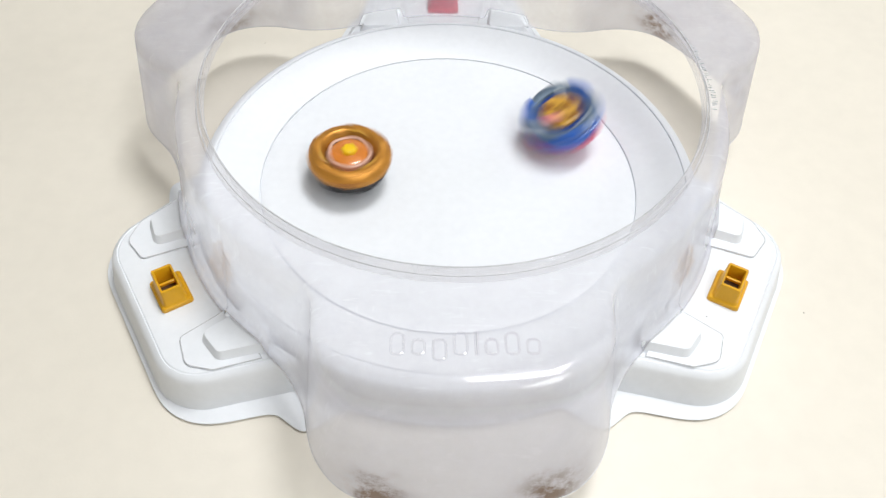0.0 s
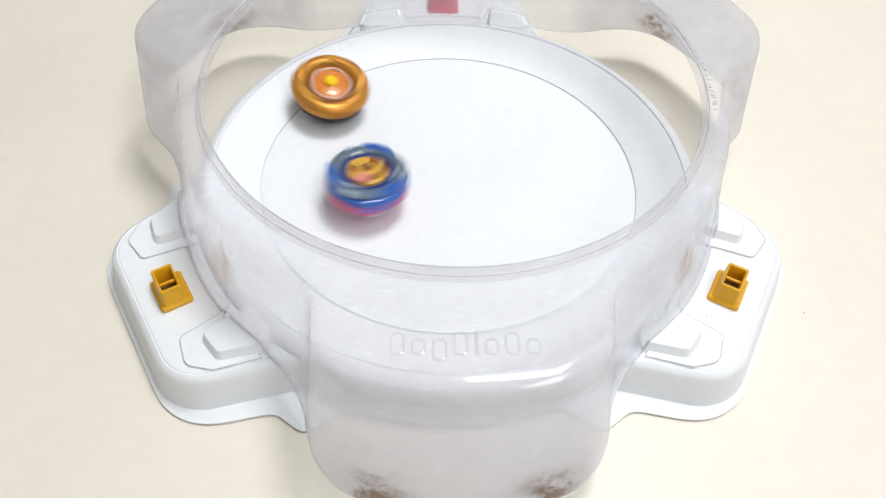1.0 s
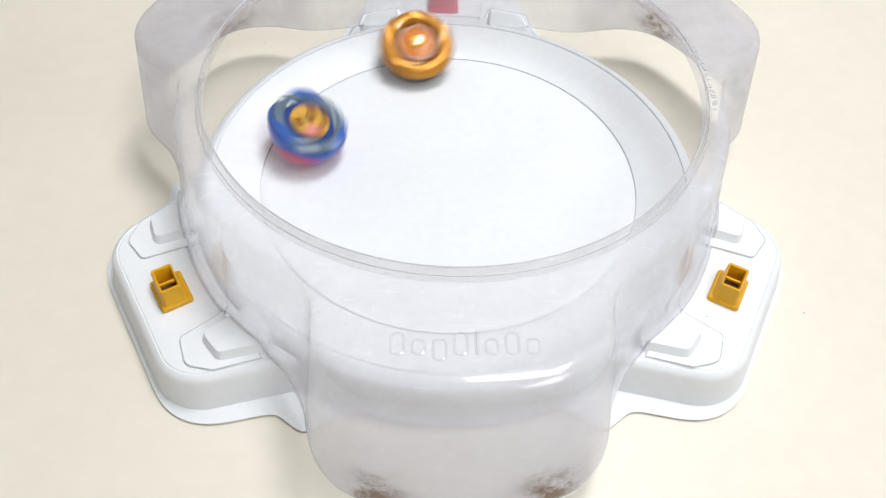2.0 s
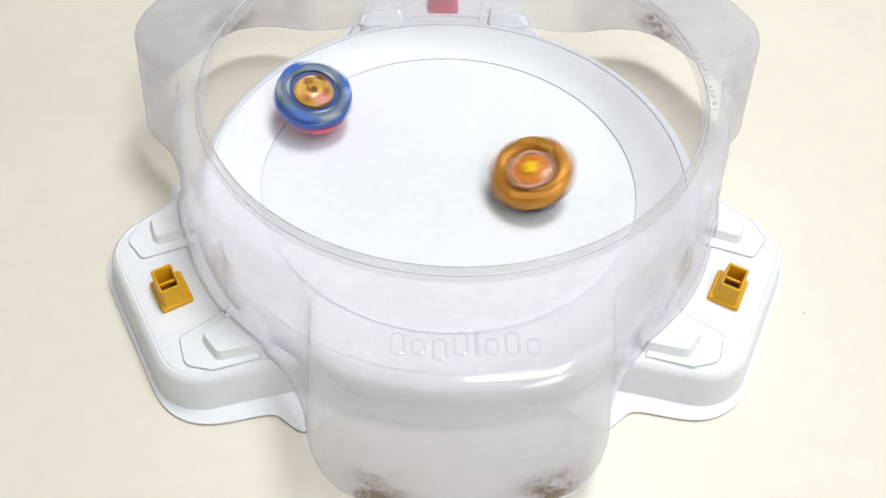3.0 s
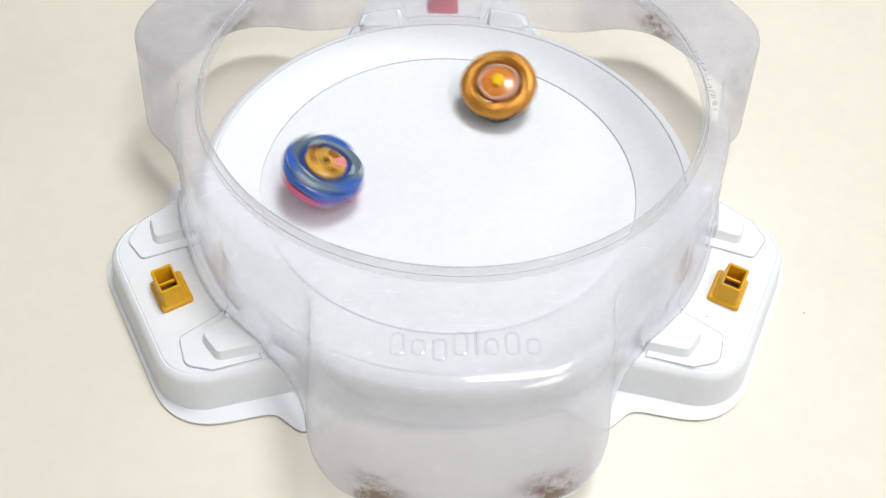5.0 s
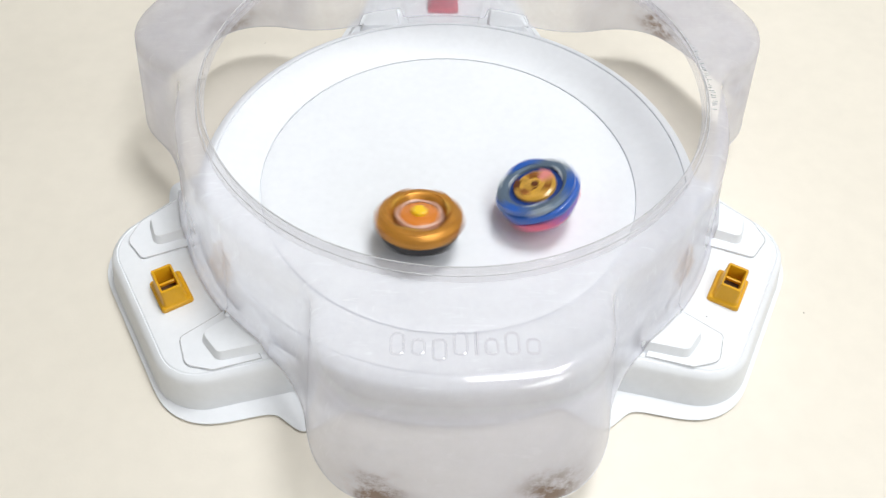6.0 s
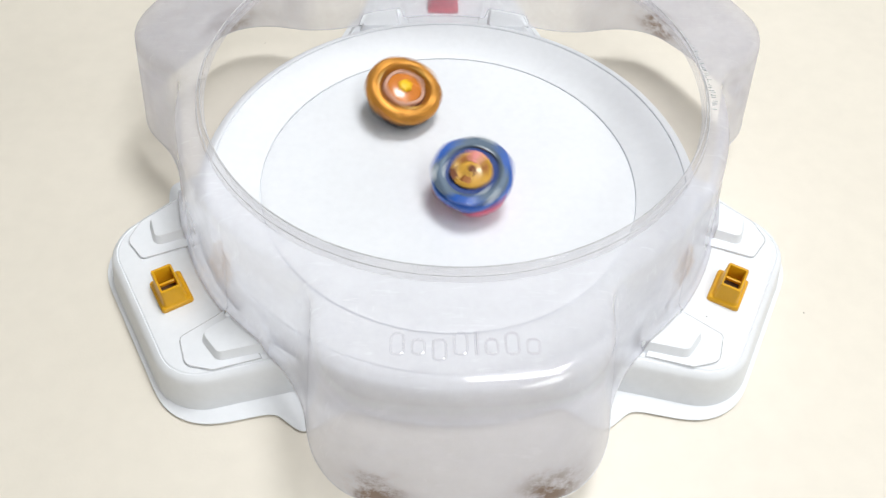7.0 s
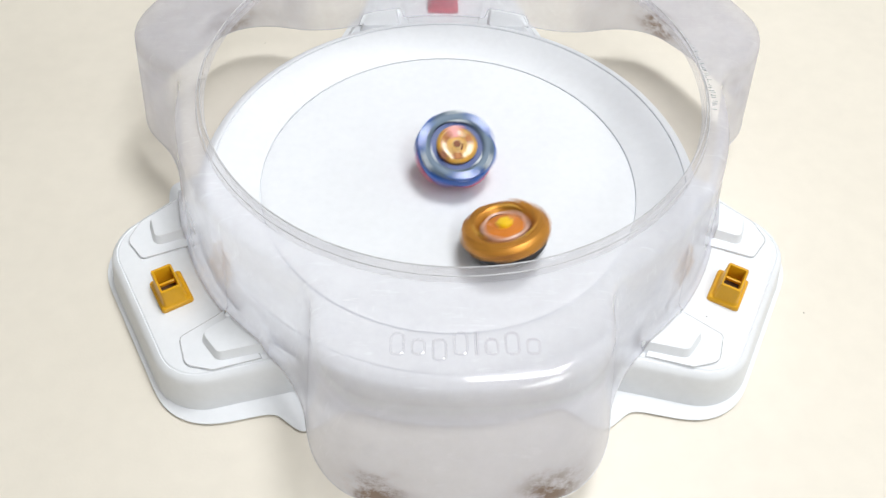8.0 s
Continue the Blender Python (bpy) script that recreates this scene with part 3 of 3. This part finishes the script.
def motions():
    walk(GOLD_TOP, whirl([
    (0, -55.2, -0.1, 1.3, -0.1), (0.1, -65.3, -9.7, 1.3, 1.2), (0.2, -62.7, -33.3, 2.6, 4.7), (0.3, -48.9, -47.3, 2.6, 6.7),
    (0.4, -30.7, -42.1, 1.9, 5.9), (0.5, -17.4, -18.6, 2.6, 2.6), (0.6, -13.3, 9.2, 2.6, -1.4), (0.7, -18.6, 35.4, 2.6, -5.1),
    (0.8, -32.2, 49.5, 3.8, -7.1), (0.9, -50.5, 51.8, 5.1, -7.5), (1, -71.5, 59.0, 8.4, -8.5), (1.1, -84.3, 50.0, 9.1, -7.3),
    (1.2, -78.7, 22.1, 9.1, -3.3), (1.3, -46.5, -8.7, 5.1, 1.1), (1.4, -7.2, -8.4, 0, -6), (1.5, 30.8, 12.4, -4, -12), (1.6, 53.3, 41.2, -8, -12),
    (1.7, 62.2, 75.0, -10.4, -10.6), (1.85, 37.6, 104.9, -8.1, -22.6), (2, -19.2, 103.8, 4.2, -23.6), (2.15, -72.0, 57.3, 18.6, -15.2),
    (2.3, -76.2, -3.5, 19.7, 0.7), (2.45, -38.0, -52.7, 9.7, 13.7), (2.6, 33.1, -62.3, -9, 16.4), (2.7, 84.2, -35.2, -22.2, 9.2),
    (2.8, 103.9, -5.1, -16.6, 1.2), (2.9, 81.7, -3.3, -16, -6), (3, 49.5, -8.3, -16, -9), (3.1, 21.1, -13.1, -18, -4), (3.2, -7.0, -31.0, -16.6, 7.3),
    (3.3, -18.1, -59.6, -15.9, 14.1), (3.4, -15.8, -86.7, -7.7, 20.7), (3.5, -21.0, -103.0, -7.7, 22.8), (3.6, -13.1, -98.5, -5.1, 22.8),
    (3.7, -12.8, -79.0, 0, 18.8), (3.8, -14.6, -55.7, 2.6, 13.2), (3.9, -21.0, -31.2, 6, 8), (4, -30.0, -13.2, 12, 8), (4.1, -36.3, 2.1, 13, 4),
    (4.2, -39.9, 23.2, 16.6, -5.7), (4.3, -41.1, 39.3, 16.6, -9.5), (4.4, -36.2, 57.4, 13.1, -13.8), (4.5, -29.2, 70.4, 6.4, -16.8),
    (4.6, -22.9, 79.5, 1.3, -18.9), (4.7, -15.6, 82.9, 0, -19.7), (5, 33.9, 66.5, -8.9, -17.5), (5.2, 67.5, 28.9, -17.7, -7.6),
    (5.4, 74.5, -15.4, -19.7, 4), (5.6, 53.2, -44.0, -14.2, 11.5), (5.8, 20.5, -48.4, -6.4, 11.5), (5.9, 0.8, -48.4, -2.6, 11.5),
    (6, -16.7, -48.6, 0, 11.5), (6.1, -32.1, -45.1, 1.3, 10.6), (6.2, -46.1, -44.1, 3.2, 10.4), (6.3, -52.9, -38.0, 5.1, 8.9),
    (6.4, -65.6, -19.0, 9.1, 4.3), (6.5, -74.0, -4.4, 10.4, 0.8), (6.6, -77.6, 7.9, 13.1, -2.1), (6.7, -72.3, 25.9, 16.6, -6.4),
    (6.8, -61.0, 35.4, 16.6, -8.6), (6.9, -43.9, 42.3, 16.6, -10.2), (7, -30.0, 59.8, 13.1, -14.3), (7.1, -15.0, 63.7, 5.1, -15.2),
    (7.2, 3.5, 65.4, -2.6, -15.6), (7.3, 22.3, 54.9, -11.7, -13.1), (7.4, 36.2, 45.2, -17, -12), (7.5, 42.5, 26.1, -19, -14),
    (7.6, 48.2, 9.0, -19, -10), (7.7, 49.1, -14.6, -16.6, 3.4), (7.8, 46.2, -32.0, -13.1, 7.6), (7.9, 44.5, -44.9, -12, 10.7),
    (8, 30.4, -57.2, -10, 13.6),
    ], -67))
    walk(BLUE_TOP, whirl([
    (0, 71.1, 33.2, -16.6, -7.9), (0.1, 26.5, -14.9, -13.1, 3.5), (0.2, -1.6, -58.6, -9.7, 13.9), (0.3, -3.1, -101.6, -1.9, 22.8),
    (0.4, 23.3, -107.5, -1.3, 22.8), (0.5, 38.6, -112.8, -1.9, 22.8), (0.6, 48.2, -102.6, -5.1, 22.8), (0.7, 47.6, -74.8, -9.1, 17.9),
    (0.8, 27.9, -41.8, -5.1, 9.9), (0.9, -10.5, -12.9, 1.3, 2.9), (1, -45.3, -19.6, 2.6, 4.5), (1.1, -64.6, -39.3, 3.8, 9.2),
    (1.2, -64.4, -61.4, 1.3, 14.5), (1.3, -41.8, -77.2, 0, 18.3), (1.4, -15.0, -68.6, 1.3, 16.3), (1.5, 2.9, -43.0, 3.2, 10.2),
    (1.6, 4.4, -6.0, 3.2, 1.3), (1.7, -7.9, 30.0, 2.6, -7.3), (1.8, -30.5, 53.7, 7.8, -14.2), (1.95, -80.0, 40.4, 20.7, -10.9),
    (2.1, -87.4, -19.0, 22.6, 4.7), (2.25, -50.6, -70.3, 13, 18.5), (2.4, 7.3, -72.8, -2.2, 19.1), (2.5, 37.0, -40.9, -9.9, 10.7),
    (2.6, 24.0, -0.4, -6.5, -0), (2.7, -13.8, 12.5, 3.4, -3.4), (2.8, -47.0, 17.4, 7.7, -4.3), (2.9, -67.9, 43.7, 11.7, -10.6), (3, -81.3, 49.5, 9.7, -12),
    (3.1, -79.5, 39.3, 6.4, -9.6), (3.2, -63.5, 13.8, 7.7, -3.5), (3.3, -46.3, 23.7, 11.7, -5.8), (3.4, -28.0, 52.8, 6.4, -12.7),
    (3.5, -8.4, 66.3, 0, -15.8), (3.6, 9.0, 77.5, -5.1, -18.4), (3.7, 31.3, 68.7, -16.6, -16.3), (3.8, 45.7, 56.7, -22.6, -13.5),
    (3.9, 53.2, 32.7, -20.3, -7.8), (4, 55.2, 6.1, -20.3, -1.5), (4.1, 56.4, -17.6, -18.8, 4.1), (4.2, 48.0, -44.0, -14.5, 10.4),
    (4.3, 38.0, -61.3, -11.7, 14.6), (4.4, 23.4, -72.0, -7.7, 17.2), (4.5, 6.0, -75.7, 0, 18.1), (4.6, -8.2, -72.0, 1.9, 17.1),
    (4.7, -25.6, -60.3, 5.1, 14.3), (4.9, -61.7, -33.3, 15.9, 8.6), (5.1, -79.9, 10.4, 20.7, -3), (5.3, -49.5, 56.7, 12.7, -15.1),
    (5.5, 8.2, 67.0, -2.3, -17.7), (5.65, 43.0, 39.9, -11.3, -10.5), (5.8, 59.2, 5.6, -24.1, -1.4), (5.9, 59.1, -14.7, -20.3, 3.5),
    (6, 53.0, -30.0, -20, 6), (6.1, 39.0, -44.3, -14, 10.5), (6.2, 19.2, -55.4, -3.8, 13.2), (6.3, -1.5, -60.2, 0, 14.3),
    (6.4, -9.2, -62.6, 2.6, 14.9), (6.5, -10.3, -63.8, 2.6, 15.1), (6.6, -10.8, -50.5, 1.3, 11.9), (6.7, -10.2, -40.5, 1.9, 9.5),
    (6.8, -8.4, -26.2, 3.8, 6.1), (6.9, -5.7, -7.1, 7.7, 1.6), (7, 14.0, -9.5, -6, -14), (7.1, 30.2, -16.5, -22, -10), (7.2, 33.8, -34.4, -16.6, 8.1),
    (7.3, 31.0, -46.6, -10.4, 11), (7.4, 23.1, -54.2, -5.1, 12.9), (7.5, 14.3, -50.6, 1.3, 12), (7.6, 1.2, -42.6, 9.1, 10.1),
    (7.7, -10.1, -27.9, 14.5, 6.5), (7.8, -21.0, -10.3, 24.1, 2.3), (7.9, -13.8, 3.7, 20, -12), (8, 1.8, 12.8, 5, -20),
    ], -59))


motions()
